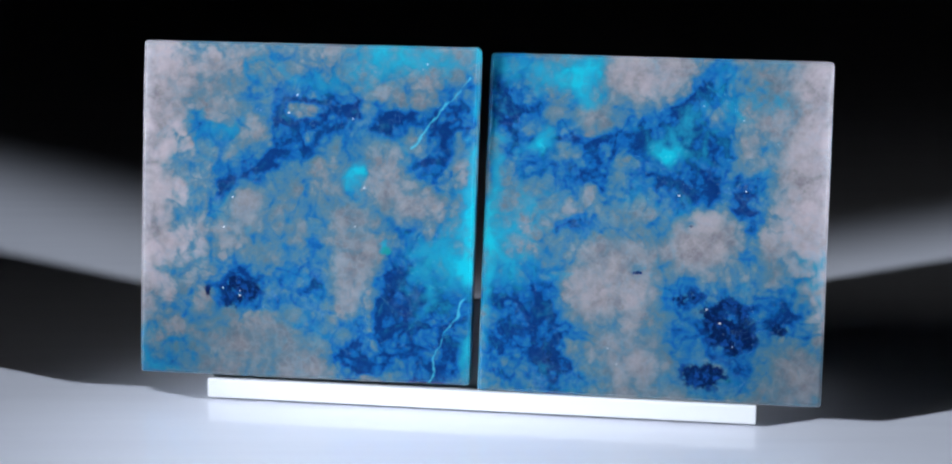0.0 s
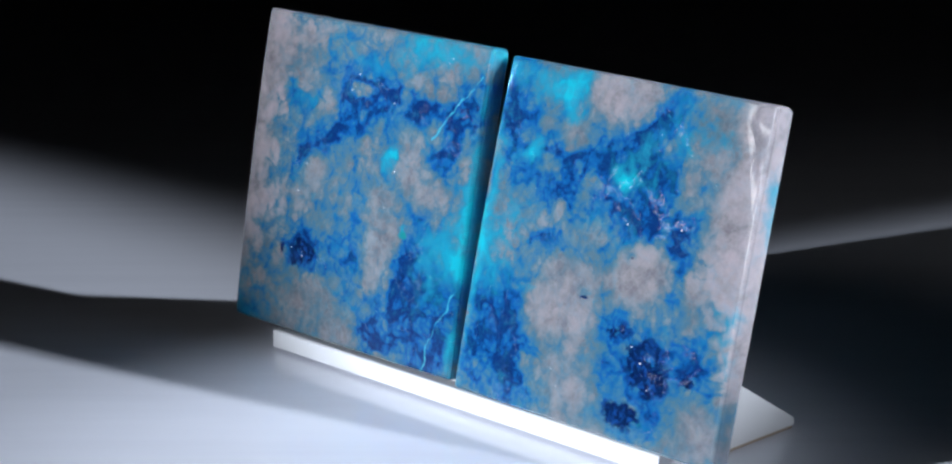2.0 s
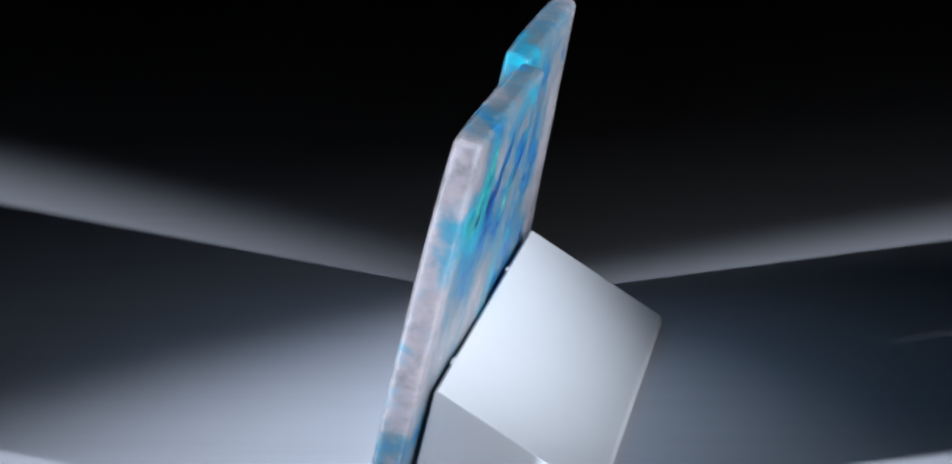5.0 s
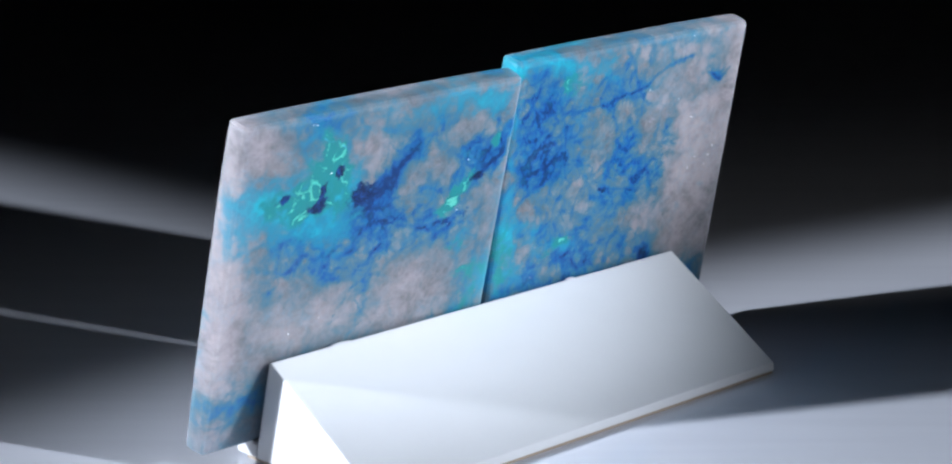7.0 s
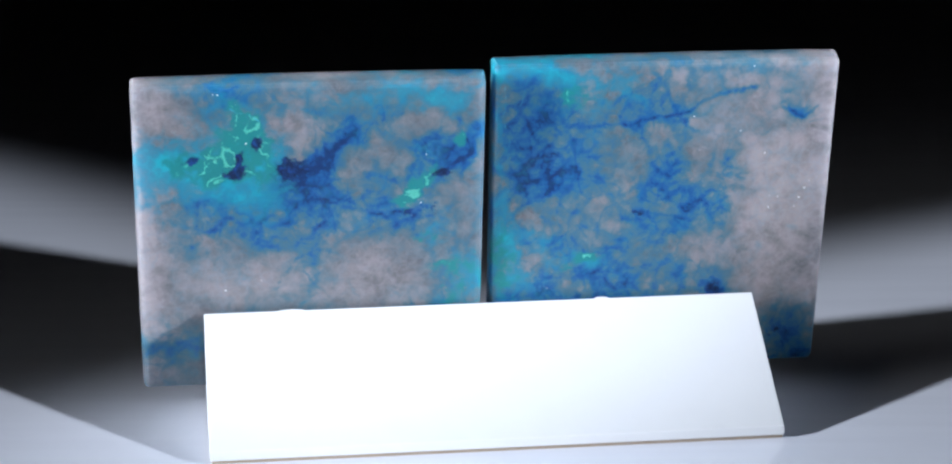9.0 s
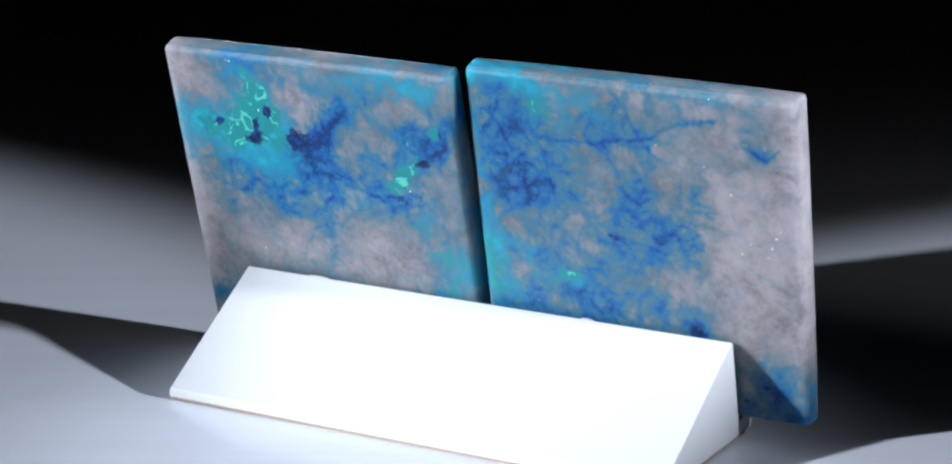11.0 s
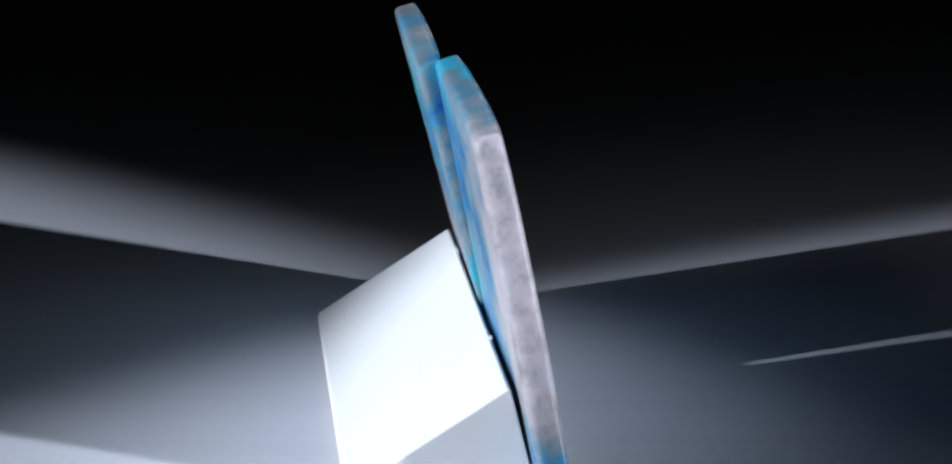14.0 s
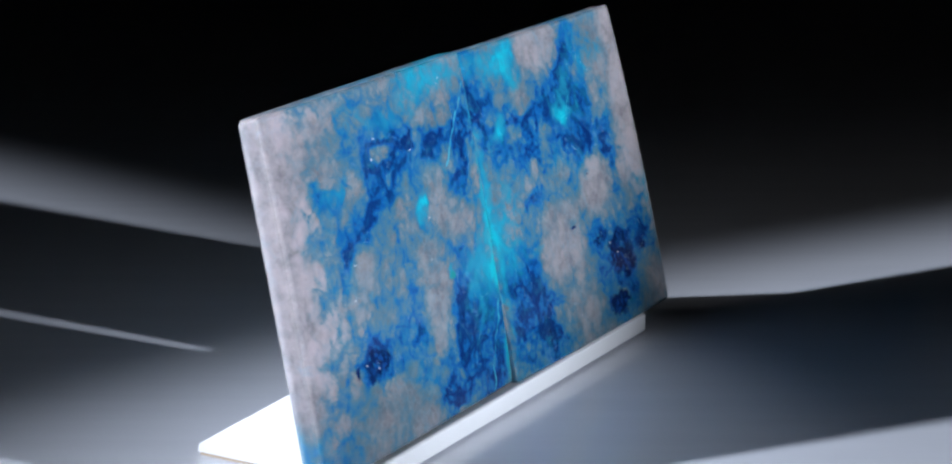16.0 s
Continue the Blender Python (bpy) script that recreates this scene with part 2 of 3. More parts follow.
def pattern(u, v, seed, blue, teal, dark, green, warm, veins, blue_lines, grey, strength=0.98):
    """Stain and mineral amounts of one face from its spots, pale grains and veins."""
    du, dv = fbm(u * 8, v * 8, seed, 5) - 0.48, fbm(u * 8, v * 8, seed + 20, 5) - 0.48
    su, sv = fbm(u * 26, v * 26, seed + 70, 3) - 0.44, fbm(u * 26, v * 26, seed + 80, 3) - 0.44
    x, y = u + 0.13 * du + 0.05 * su, v + 0.13 * dv + 0.05 * sv
    lx, ly = u + 0.06 * du + 0.025 * su, v + 0.06 * dv + 0.025 * sv
    seams = nodules(lx, ly, seed + 40, 150)
    small = nodules(lx, ly, seed + 41, 800)
    patch = fbm(u * 6, v * 6, seed + 50, 5) - 0.48
    inside, rim = lumps(lx, ly, grey)
    b = strength * blobs(x, y, blue) + 0.08
    near = np.clip(b, 0, 1)
    b = b + near * (0.52 * seams + 0.30 * small - 0.20) + 1.1 * patch * (0.10 + near) + 0.35 * rim * np.clip(near * 1.6, 0, 1)
    b = b * (1 - 0.85 * inside) - 0.22 * inside + lines(lx, ly, blue_lines) * (0.55 + 0.9 * patch)
    t = strength * blobs(x, y, teal)
    t = t + np.clip(t, 0, 1) * (1.1 * patch + 0.2 * small) - 0.3 * inside
    tight = fbm(u * 34, v * 34, seed + 60, 3) - 0.45
    d = 1.15 * blobs(lx, ly, dark)
    d = d + np.clip(d, 0, 1) * 2.2 * tight
    b = b + 0.3 * blobs(x, y, [(p, q, 2.0 * r, 2.0 * s, lean, amount) for p, q, r, s, lean, amount in dark])
    g = blobs(lx, ly, green)
    g = 1.2 * g + np.clip(g, 0, 1) * 2.4 * tight
    w = np.clip(0.85 * blobs(x, y, warm) + 0.10 * inside, 0, 1)
    n = lines(lx, ly, veins) * (0.6 + 1.4 * (patch + tight * 0.5 + 0.2))
    return np.stack([np.clip(b, 0, 1.4), np.clip(t, 0, 1.2), np.clip(d, 0, 1)], 1), np.stack([np.clip(g, 0, 1.2), w, np.clip(n, 0, 1)], 1)


def front_a(u, v):
    return pattern(
        u, v, 100,
        blue=[(0.59, 0.492, 0.549, 0.567, 0, 0.3), (0.48, 0.814, 0.114, 0.073, 0, 0.55), (0.736, 0.785, 0.174, 0.029, -4, 0.75),
              (0.947, 0.785, 0.082, 0.091, 0, 0.6), (0.352, 0.646, 0.137, 0.048, 28, 0.75), (0.443, 0.762, 0.11, 0.062, 30, 0.35),
              (0.168, 0.714, 0.048, 0.055, 20, 0.5), (0.883, 0.125, 0.174, 0.155, 0, 0.75), (0.758, 0.259, 0.055, 0.082, 0, 0.55),
              (0.648, 0.046, 0.073, 0.066, 0, 0.75), (0.553, 0.271, 0.051, 0.062, 0, 0.38), (0.288, 0.255, 0.101, 0.066, 20, 0.45),
              (0.068, 0.093, 0.11, 0.101, 0, 0.33), (0.846, 0.654, 0.11, 0.029, 35, 0.4), (0.91, 0.455, 0.092, 0.11, 0, 0.25)],
        teal=[(1.011, 0.522, 0.026, 0.603, 0, 0.85), (0.755, 0.975, 0.095, 0.048, 0, 0.62), (0.91, 0.976, 0.11, 0.044, 0, 0.5), (0.656, 0.62, 0.027, 0.027, 0, 1.0),
              (0.941, 0.41, 0.077, 0.137, 0, 0.45), (0.755, 0.387, 0.022, 0.018, 0, 0.8), (0.846, 0.298, 0.018, 0.073, 0, 0.3),
              (0.187, 0.727, 0.082, 0.055, 0, 0.25), (0.059, 0.056, 0.101, 0.091, 0, 0.28), (0.48, 0.909, 0.22, 0.037, 0, 0.2)],
        dark=[(0.306, 0.268, 0.055, 0.033, 10, 1.0), (0.275, 0.209, 0.029, 0.018, 30, 0.8), (0.2, 0.243, 0.016, 0.024, 0, 0.7), (0.767, 0.25, 0.037, 0.069, 0, 0.35),
              (0.654, 0.037, 0.026, 0.033, 0, 0.3), (0.114, 0.04, 0.016, 0.015, 0, 0.45)],
        green=[(0.755, 0.387, 0.02, 0.016, 0, 0.7)],
        warm=[(0.077, 0.843, 0.11, 0.165, 0, 0.9), (0.114, 0.424, 0.101, 0.183, 0, 1.0), (0.044, 0.531, 0.073, 0.475, 0, 0.8), (0.388, 0.971, 0.165, 0.044, 0, 0.7),
              (0.645, 0.32, 0.082, 0.101, 0, 0.4), (0.791, 0.552, 0.092, 0.091, 0, 0.4), (0.168, 0.955, 0.11, 0.073, 0, 0.6)],
        veins=[(0.005, 0.9, (0.971, 0.905), (0.923, 0.839), (0.886, 0.789), (0.81, 0.699)),
              (0.004, 0.8, (0.965, 0.265), (0.947, 0.191), (0.923, 0.117), (0.892, 0.043), (0.861, -0.016)),
              (0.006, 0.7, (1.011, 0.818), (1.024, 0.764), (1.029, 0.751)), (0.003, 0.5, (0.929, 0.931), (0.91, 0.866), (0.883, 0.792))],
        blue_lines=[(0.013, 0.6, (0.41, 0.788), (0.425, 0.831), (0.48, 0.851), (0.544, 0.834), (0.617, 0.792), (0.736, 0.785), (0.855, 0.795)),
              (0.01, 0.45, (0.41, 0.788), (0.462, 0.766), (0.535, 0.775), (0.562, 0.811)),
              (0.009, 0.4, (0.227, 0.573), (0.315, 0.597), (0.388, 0.651), (0.425, 0.734)), (0.006, 0.4, (0.205, 0.317), (0.209, 0.445), (0.22, 0.555)),
              (0.006, 0.35, (0.562, 0.396), (0.645, 0.402), (0.736, 0.39)), (0.006, 0.5, (0.819, 0.334), (0.832, 0.416), (0.842, 0.453)),
              (0.009, 0.45, (0.663, 0.53), (0.736, 0.606), (0.846, 0.66), (0.956, 0.767)), (0.006, 0.35, (0.251, 0.345), (0.306, 0.378), (0.352, 0.421))],
        grey=[(0.48, 0.807, 0.049, 0.027, 0, 0.75), (0.736, 0.84, 0.059, 0.037, 0, 0.5), (0.676, 0.801, 0.029, 0.022, 0, 0.5), (0.342, 0.69, 0.101, 0.055, 25, 0.5),
              (0.562, 0.707, 0.04, 0.026, 0, 0.4), (0.751, 0.697, 0.073, 0.055, 0, 0.35), (0.777, 0.579, 0.088, 0.073, -30, 0.6),
              (0.861, 0.509, 0.044, 0.051, 0, 0.4), (0.645, 0.49, 0.062, 0.048, 0, 0.4), (0.654, 0.32, 0.081, 0.11, -15, 0.6), (0.37, 0.376, 0.059, 0.044, 20, 0.4),
              (0.311, 0.475, 0.066, 0.091, 0, 0.4), (0.516, 0.042, 0.073, 0.073, 0, 0.5), (0.352, 0.129, 0.128, 0.073, 0, 0.4),
              (0.462, 0.443, 0.048, 0.037, 0, 0.25)])


def front_b(u, v):
    return pattern(
        u, v, 200,
        blue=[(0.324, 0.643, 0.478, 0.459, 0, 0.3), (0.607, 0.853, 0.133, 0.097, 25, 0.7), (0.51, 0.727, 0.159, 0.088, 10, 0.4),
              (0.359, 0.744, 0.159, 0.025, 6, 0.7), (0.669, 0.607, 0.159, 0.053, -8, 0.55), (0.784, 0.531, 0.042, 0.123, 0, 0.5),
              (0.062, 0.875, 0.08, 0.132, 0, 0.65), (0.094, 0.161, 0.124, 0.15, 0, 0.7), (0.244, 0.103, 0.057, 0.088, 0, 0.6), (0.713, 0.221, 0.133, 0.115, 0, 0.5),
              (0.837, 0.285, 0.08, 0.044, 0, 0.45), (0.952, 0.271, 0.062, 0.141, 0, 0.33), (0.262, 0.483, 0.064, 0.018, 15, 0.6),
              (0.297, 0.634, 0.06, 0.021, 0, 0.4), (0.182, 0.287, 0.106, 0.071, 0, 0.3)],
        teal=[(0.244, 0.958, 0.08, 0.053, 0, 0.75), (0.288, 0.88, 0.053, 0.053, 0, 0.4), (0.161, 0.745, 0.042, 0.032, 0, 0.75),
              (0.527, 0.749, 0.046, 0.026, -8, 0.95), (0.085, 0.461, 0.085, 0.109, 0, 0.6), (0.014, 0.459, 0.025, 0.317, 0, 0.6),
              (0.235, 0.376, 0.028, 0.025, 0, 0.5), (0.802, 0.884, 0.195, 0.071, -20, 0.28), (0.589, 0.791, 0.106, 0.088, 0, 0.25),
              (0.97, 0.377, 0.035, 0.071, 0, 0.4), (0.501, 0.348, 0.053, 0.106, 0, 0.25), (0.094, 0.972, 0.106, 0.035, 0, 0.35)],
        dark=[(0.611, 0.304, 0.035, 0.025, 0, 0.9), (0.722, 0.23, 0.06, 0.053, -25, 0.95), (0.862, 0.226, 0.027, 0.025, 0, 1.0), (0.66, 0.083, 0.064, 0.035, 8, 1.0),
              (0.763, 0.178, 0.035, 0.032, 0, 0.7), (0.766, 0.615, 0.025, 0.018, 0, 0.45), (0.235, 0.112, 0.025, 0.046, 0, 0.45),
              (0.465, 0.357, 0.019, 0.007, 0, 0.8), (0.607, 0.498, 0.009, 0.007, 0, 0.8)],
        green=[(0.704, 0.079, 0.039, 0.018, 8, 0.55)],
        warm=[(0.935, 0.535, 0.08, 0.265, 0, 1.0), (0.961, 0.923, 0.071, 0.106, 0, 0.9), (0.474, 0.955, 0.124, 0.074, 0, 0.8),
              (0.651, 0.457, 0.097, 0.106, -20, 0.6), (0.359, 0.344, 0.142, 0.115, 0, 0.5), (0.465, 0.135, 0.124, 0.088, 0, 0.35)],
        veins=[(0.004, 0.8, (0.027, 0.239), (0.037, 0.177), (0.062, 0.107), (0.085, 0.029)),
              (0.004, 0.45, (0.625, 0.915), (0.704, 0.864), (0.802, 0.814), (0.873, 0.78)), (0.004, 0.45, (0.607, 0.765), (0.678, 0.789), (0.784, 0.787)),
              (0.004, 0.5, (0.094, 0.955), (0.115, 0.894), (0.129, 0.832)), (0.003, 0.4, (0.678, 0.916), (0.766, 0.874), (0.855, 0.871)),
              (0.003, 0.4, (0.696, 0.705), (0.749, 0.751), (0.819, 0.761))],
        blue_lines=[(0.01, 0.6, (0.227, 0.741), (0.324, 0.735), (0.421, 0.765), (0.492, 0.802), (0.572, 0.861), (0.642, 0.915)),
              (0.008, 0.4, (0.802, 0.673), (0.784, 0.584), (0.793, 0.478)), (0.007, 0.5, (0.837, 0.215), (0.908, 0.206), (0.988, 0.215)),
              (0.007, 0.4, (0.536, 0.384), (0.554, 0.278), (0.625, 0.227)), (0.006, 0.35, (0.191, 0.366), (0.271, 0.412), (0.315, 0.475)),
              (0.008, 0.4, (0.094, 0.038), (0.129, 0.18), (0.182, 0.251))],
        grey=[(0.474, 0.955, 0.131, 0.081, 0, 0.65), (0.315, 0.81, 0.074, 0.06, 0, 0.55), (0.214, 0.834, 0.042, 0.032, 0, 0.4),
              (0.642, 0.466, 0.096, 0.109, -20, 0.7), (0.722, 0.335, 0.081, 0.053, 0, 0.45), (0.368, 0.344, 0.145, 0.116, 0, 0.6),
              (0.439, 0.584, 0.064, 0.06, 0, 0.4), (0.678, 0.807, 0.06, 0.039, 0, 0.4), (0.77, 0.693, 0.05, 0.039, 0, 0.35), (0.952, 0.623, 0.078, 0.176, 0, 0.5),
              (0.474, 0.144, 0.117, 0.088, 0, 0.4), (0.926, 0.102, 0.071, 0.088, 0, 0.4), (0.625, 0.139, 0.05, 0.042, 0, 0.45), (0.085, 0.575, 0.071, 0.046, 0, 0.3),
              (0.129, 0.1, 0.053, 0.046, 0, 0.25)])


def back_b(u, v):
    u = 1 - u  # seen from behind
    return pattern(
        u, v, 300, strength=0.80,
        blue=[(0.587, 0.652, 0.417, 0.272, 0, 0.3), (0.248, 0.961, 0.095, 0.051, 0, 0.5), (0.24, 0.553, 0.104, 0.097, 30, 0.55),
              (0.352, 0.619, 0.122, 0.078, 0, 0.45), (0.517, 0.527, 0.045, 0.107, 10, 0.5), (0.587, 0.818, 0.104, 0.043, 30, 0.5),
              (0.917, 0.781, 0.104, 0.066, 20, 0.7), (0.587, 0.662, 0.122, 0.078, 0, 0.4), (0.812, 0.579, 0.087, 0.035, 0, 0.45),
              (0.069, 0.139, 0.122, 0.078, 0, 0.4), (0.405, 0.384, 0.024, 0.097, -30, 0.25), (0.899, 0.276, 0.104, 0.117, 0, 0.25),
              (0.448, 0.733, 0.087, 0.058, 0, 0.4)],
        teal=[(0.196, 0.768, 0.182, 0.117, 12, 0.75), (0.066, 0.742, 0.087, 0.078, 0, 0.6), (0.344, 0.765, 0.087, 0.117, 0, 0.5),
              (0.891, 0.947, 0.104, 0.051, 0, 0.7), (0.674, 0.962, 0.191, 0.043, 0, 0.35), (0.96, 0.313, 0.062, 0.156, 0, 0.55), (0.83, 0.511, 0.052, 0.027, 0, 0.4),
              (0.743, 0.824, 0.139, 0.117, 0, 0.15), (0.378, 0.657, 0.087, 0.078, 0, 0.3)],
        dark=[(0.465, 0.741, 0.059, 0.039, 8, 1.0), (0.288, 0.727, 0.026, 0.029, 0, 0.85), (0.351, 0.821, 0.017, 0.019, 0, 0.8),
              (0.17, 0.763, 0.031, 0.012, 30, 0.6), (0.769, 0.594, 0.038, 0.019, 0, 0.4), (0.891, 0.7, 0.045, 0.016, 25, 0.55),
              (0.865, 0.578, 0.017, 0.035, 20, 0.4), (0.318, 0.785, 0.016, 0.018, 0, 0.6)],
        green=[(0.2, 0.765, 0.16, 0.11, 12, 0.42), (0.36, 0.77, 0.08, 0.10, 0, 0.35), (0.93, 0.32, 0.09, 0.16, 0, 0.35), (0.318, 0.863, 0.031, 0.078, 20, 0.8), (0.266, 0.766, 0.042, 0.051, -20, 0.75), (0.167, 0.739, 0.042, 0.019, 20, 0.8),
              (0.248, 0.714, 0.035, 0.019, 0, 0.7), (0.804, 0.661, 0.076, 0.027, 33, 1.0), (0.934, 0.81, 0.017, 0.027, 0, 0.7), (0.812, 0.499, 0.045, 0.016, 0, 0.6),
              (0.483, 0.732, 0.059, 0.012, 30, 0.4), (0.882, 0.393, 0.069, 0.023, 0, 0.35)],
        warm=[(0.023, 0.412, 0.052, 0.506, 0, 1.0), (0.448, 0.899, 0.104, 0.097, 0, 0.8), (0.309, 0.367, 0.226, 0.117, 0, 0.5), (0.656, 0.359, 0.191, 0.117, 0, 0.5),
              (0.049, 0.937, 0.087, 0.058, 0, 0.8), (0.552, 0.964, 0.104, 0.031, 0, 0.5)],
        veins=[(0.005, 0.8, (0.271, 0.928), (0.309, 0.911), (0.352, 0.887)), (0.004, 0.6, (0.3, 0.824), (0.257, 0.786), (0.222, 0.738)),
              (0.004, 0.6, (0.326, 0.853), (0.309, 0.804), (0.266, 0.766))],
        blue_lines=[(0.007, 0.75, (0.535, 0.63), (0.622, 0.609), (0.708, 0.572), (0.752, 0.606)),
              (0.007, 0.65, (0.752, 0.606), (0.812, 0.569), (0.882, 0.548), (0.868, 0.607)), (0.008, 0.7, (0.812, 0.676), (0.899, 0.707), (0.977, 0.776)),
              (0.01, 0.4, (0.483, 0.732), (0.561, 0.799), (0.656, 0.855), (0.76, 0.892)), (0.008, 0.4, (0.205, 0.486), (0.309, 0.59), (0.378, 0.657)),
              (0.006, 0.35, (0.405, 0.364), (0.448, 0.422), (0.483, 0.45))],
        grey=[(0.439, 0.84, 0.083, 0.082, 0, 0.5), (0.63, 0.758, 0.056, 0.043, 10, 0.55), (0.752, 0.746, 0.045, 0.043, 0, 0.5),
              (0.809, 0.855, 0.059, 0.043, 10, 0.5), (0.908, 0.84, 0.035, 0.027, 0, 0.3), (0.309, 0.396, 0.174, 0.097, 0, 0.55),
              (0.674, 0.397, 0.156, 0.117, 0, 0.5), (0.63, 0.69, 0.042, 0.039, 0, 0.3), (0.387, 0.559, 0.031, 0.051, 0, 0.45), (0.083, 0.897, 0.104, 0.078, 0, 0.5),
              (0.135, 0.332, 0.122, 0.097, 0, 0.4), (0.925, 0.586, 0.062, 0.078, 0, 0.35), (0.196, 0.671, 0.031, 0.019, 0, 0.3)])


def back_a(u, v):
    u = 1 - u  # seen from behind
    return pattern(
        u, v, 400, strength=0.76,
        blue=[(0.349, 0.568, 0.396, 0.456, 0, 0.3), (0.115, 0.771, 0.112, 0.188, 0, 0.62), (0.196, 0.641, 0.054, 0.052, 0, 0.4),
              (0.484, 0.654, 0.061, 0.06, -40, 0.5), (0.547, 0.801, 0.04, 0.052, 0, 0.4), (0.61, 0.542, 0.108, 0.067, 0, 0.42),
              (0.682, 0.65, 0.072, 0.052, -30, 0.3), (0.169, 0.264, 0.198, 0.075, 0, 0.6), (0.367, 0.389, 0.072, 0.119, 0, 0.3),
              (0.421, 0.864, 0.072, 0.099, -40, 0.3), (0.897, 0.04, 0.126, 0.109, 0, 0.6), (0.673, 0.263, 0.022, 0.048, 0, 0.4),
              (0.906, 0.823, 0.079, 0.032, 0, 0.35), (0.493, 0.307, 0.144, 0.06, 0, 0.25), (0.259, 0.57, 0.216, 0.119, 0, 0.2)],
        teal=[(0.097, 0.986, 0.144, 0.036, 0, 0.75), (0.259, 0.967, 0.126, 0.028, 0, 0.4), (0.047, 0.396, 0.05, 0.139, 0, 0.8), (0.277, 0.377, 0.083, 0.024, 6, 0.6),
              (0.25, 0.907, 0.072, 0.052, 30, 0.4), (0.016, 0.773, 0.018, 0.238, 0, 0.45), (0.367, 0.944, 0.072, 0.06, 0, 0.3), (0.133, 0.453, 0.09, 0.079, 0, 0.3),
              (0.349, 0.588, 0.108, 0.06, 0, 0.2)],
        dark=[(0.291, 0.22, 0.025, 0.016, 0, 0.75), (0.678, 0.259, 0.014, 0.028, 0, 0.7), (0.421, 0.517, 0.018, 0.008, 0, 0.6), (0.871, 0.1, 0.018, 0.016, 0, 0.6),
              (0.826, 0.065, 0.014, 0.012, 0, 0.6), (0.942, -0.001, 0.022, 0.04, 0, 0.5)],
        green=[(0.232, 0.898, 0.05, 0.044, 35, 0.6), (0.034, 0.376, 0.047, 0.119, 0, 0.65), (0.277, 0.387, 0.065, 0.018, 6, 0.7),
              (0.214, 0.343, 0.04, 0.016, 20, 0.5), (0.025, 0.952, 0.025, 0.028, 0, 0.4)],
        warm=[(0.871, 0.556, 0.126, 0.397, 0, 1.0), (0.709, 0.401, 0.108, 0.179, 0, 0.6), (0.673, 0.957, 0.198, 0.04, 0, 0.8), (0.349, 0.508, 0.09, 0.079, 0, 0.3),
              (0.637, 0.78, 0.108, 0.079, 0, 0.4)],
        veins=[(0.003, 0.6, (0.031, 0.932), (0.036, 0.813), (0.047, 0.693), (0.04, 0.594)), (0.003, 0.5, (0.079, 0.97), (0.083, 0.891), (0.072, 0.832)),
              (0.003, 0.45, (0.079, 0.336), (0.09, 0.276), (0.083, 0.236))],
        blue_lines=[(0.007, 1.0, (0.223, 0.807), (0.322, 0.814), (0.421, 0.832), (0.538, 0.837), (0.619, 0.873), (0.745, 0.916)),
              (0.008, 0.7, (0.412, 0.824), (0.442, 0.754), (0.478, 0.684), (0.538, 0.639), (0.579, 0.573)),
              (0.006, 0.5, (0.484, 0.932), (0.538, 0.841), (0.583, 0.781)), (0.006, 0.6, (0.835, 0.835), (0.906, 0.809), (0.946, 0.852)),
              (0.005, 0.5, (0.924, 0.789), (0.969, 0.792)), (0.006, 0.4, (0.583, 0.582), (0.637, 0.68), (0.718, 0.659)),
              (0.005, 0.4, (0.169, 0.413), (0.232, 0.471), (0.259, 0.57)), (0.006, 0.4, (0.367, 0.488), (0.439, 0.526), (0.565, 0.503))],
        grey=[(0.385, 0.696, 0.072, 0.079, 0, 0.45), (0.205, 0.511, 0.09, 0.071, 20, 0.45), (0.349, 0.459, 0.072, 0.079, 0, 0.4),
              (0.619, 0.691, 0.065, 0.071, 0, 0.4), (0.637, 0.413, 0.054, 0.079, 0, 0.35), (0.313, 0.668, 0.043, 0.048, 0, 0.25),
              (0.412, 0.259, 0.043, 0.036, 0, 0.3), (0.628, 0.304, 0.043, 0.032, 0, 0.35), (0.484, 0.763, 0.047, 0.044, 0, 0.3),
              (0.871, 0.497, 0.162, 0.317, 0, 0.5), (0.475, 0.525, 0.072, 0.044, 0, 0.25), (0.151, 0.354, 0.054, 0.032, 0, 0.3),
              (0.457, 0.407, 0.047, 0.04, 0, 0.25)])


# ---- the two slabs ----
FRONT_ROUND, BACK_ROUND = 0.0006, 0.0012


def side_steps(length, count):
    """Positions along one edge, closer together in the rounded ends."""
    ends = [0.3 * FRONT_ROUND * k for k in range(4)] + [BACK_ROUND * k for k in (0.4, 0.55, 0.7, 0.85, 1.0)]
    mid = list(np.linspace(BACK_ROUND, length - BACK_ROUND, count))[1:-1]
    return np.array(ends + mid + [length - e for e in ends[::-1]])


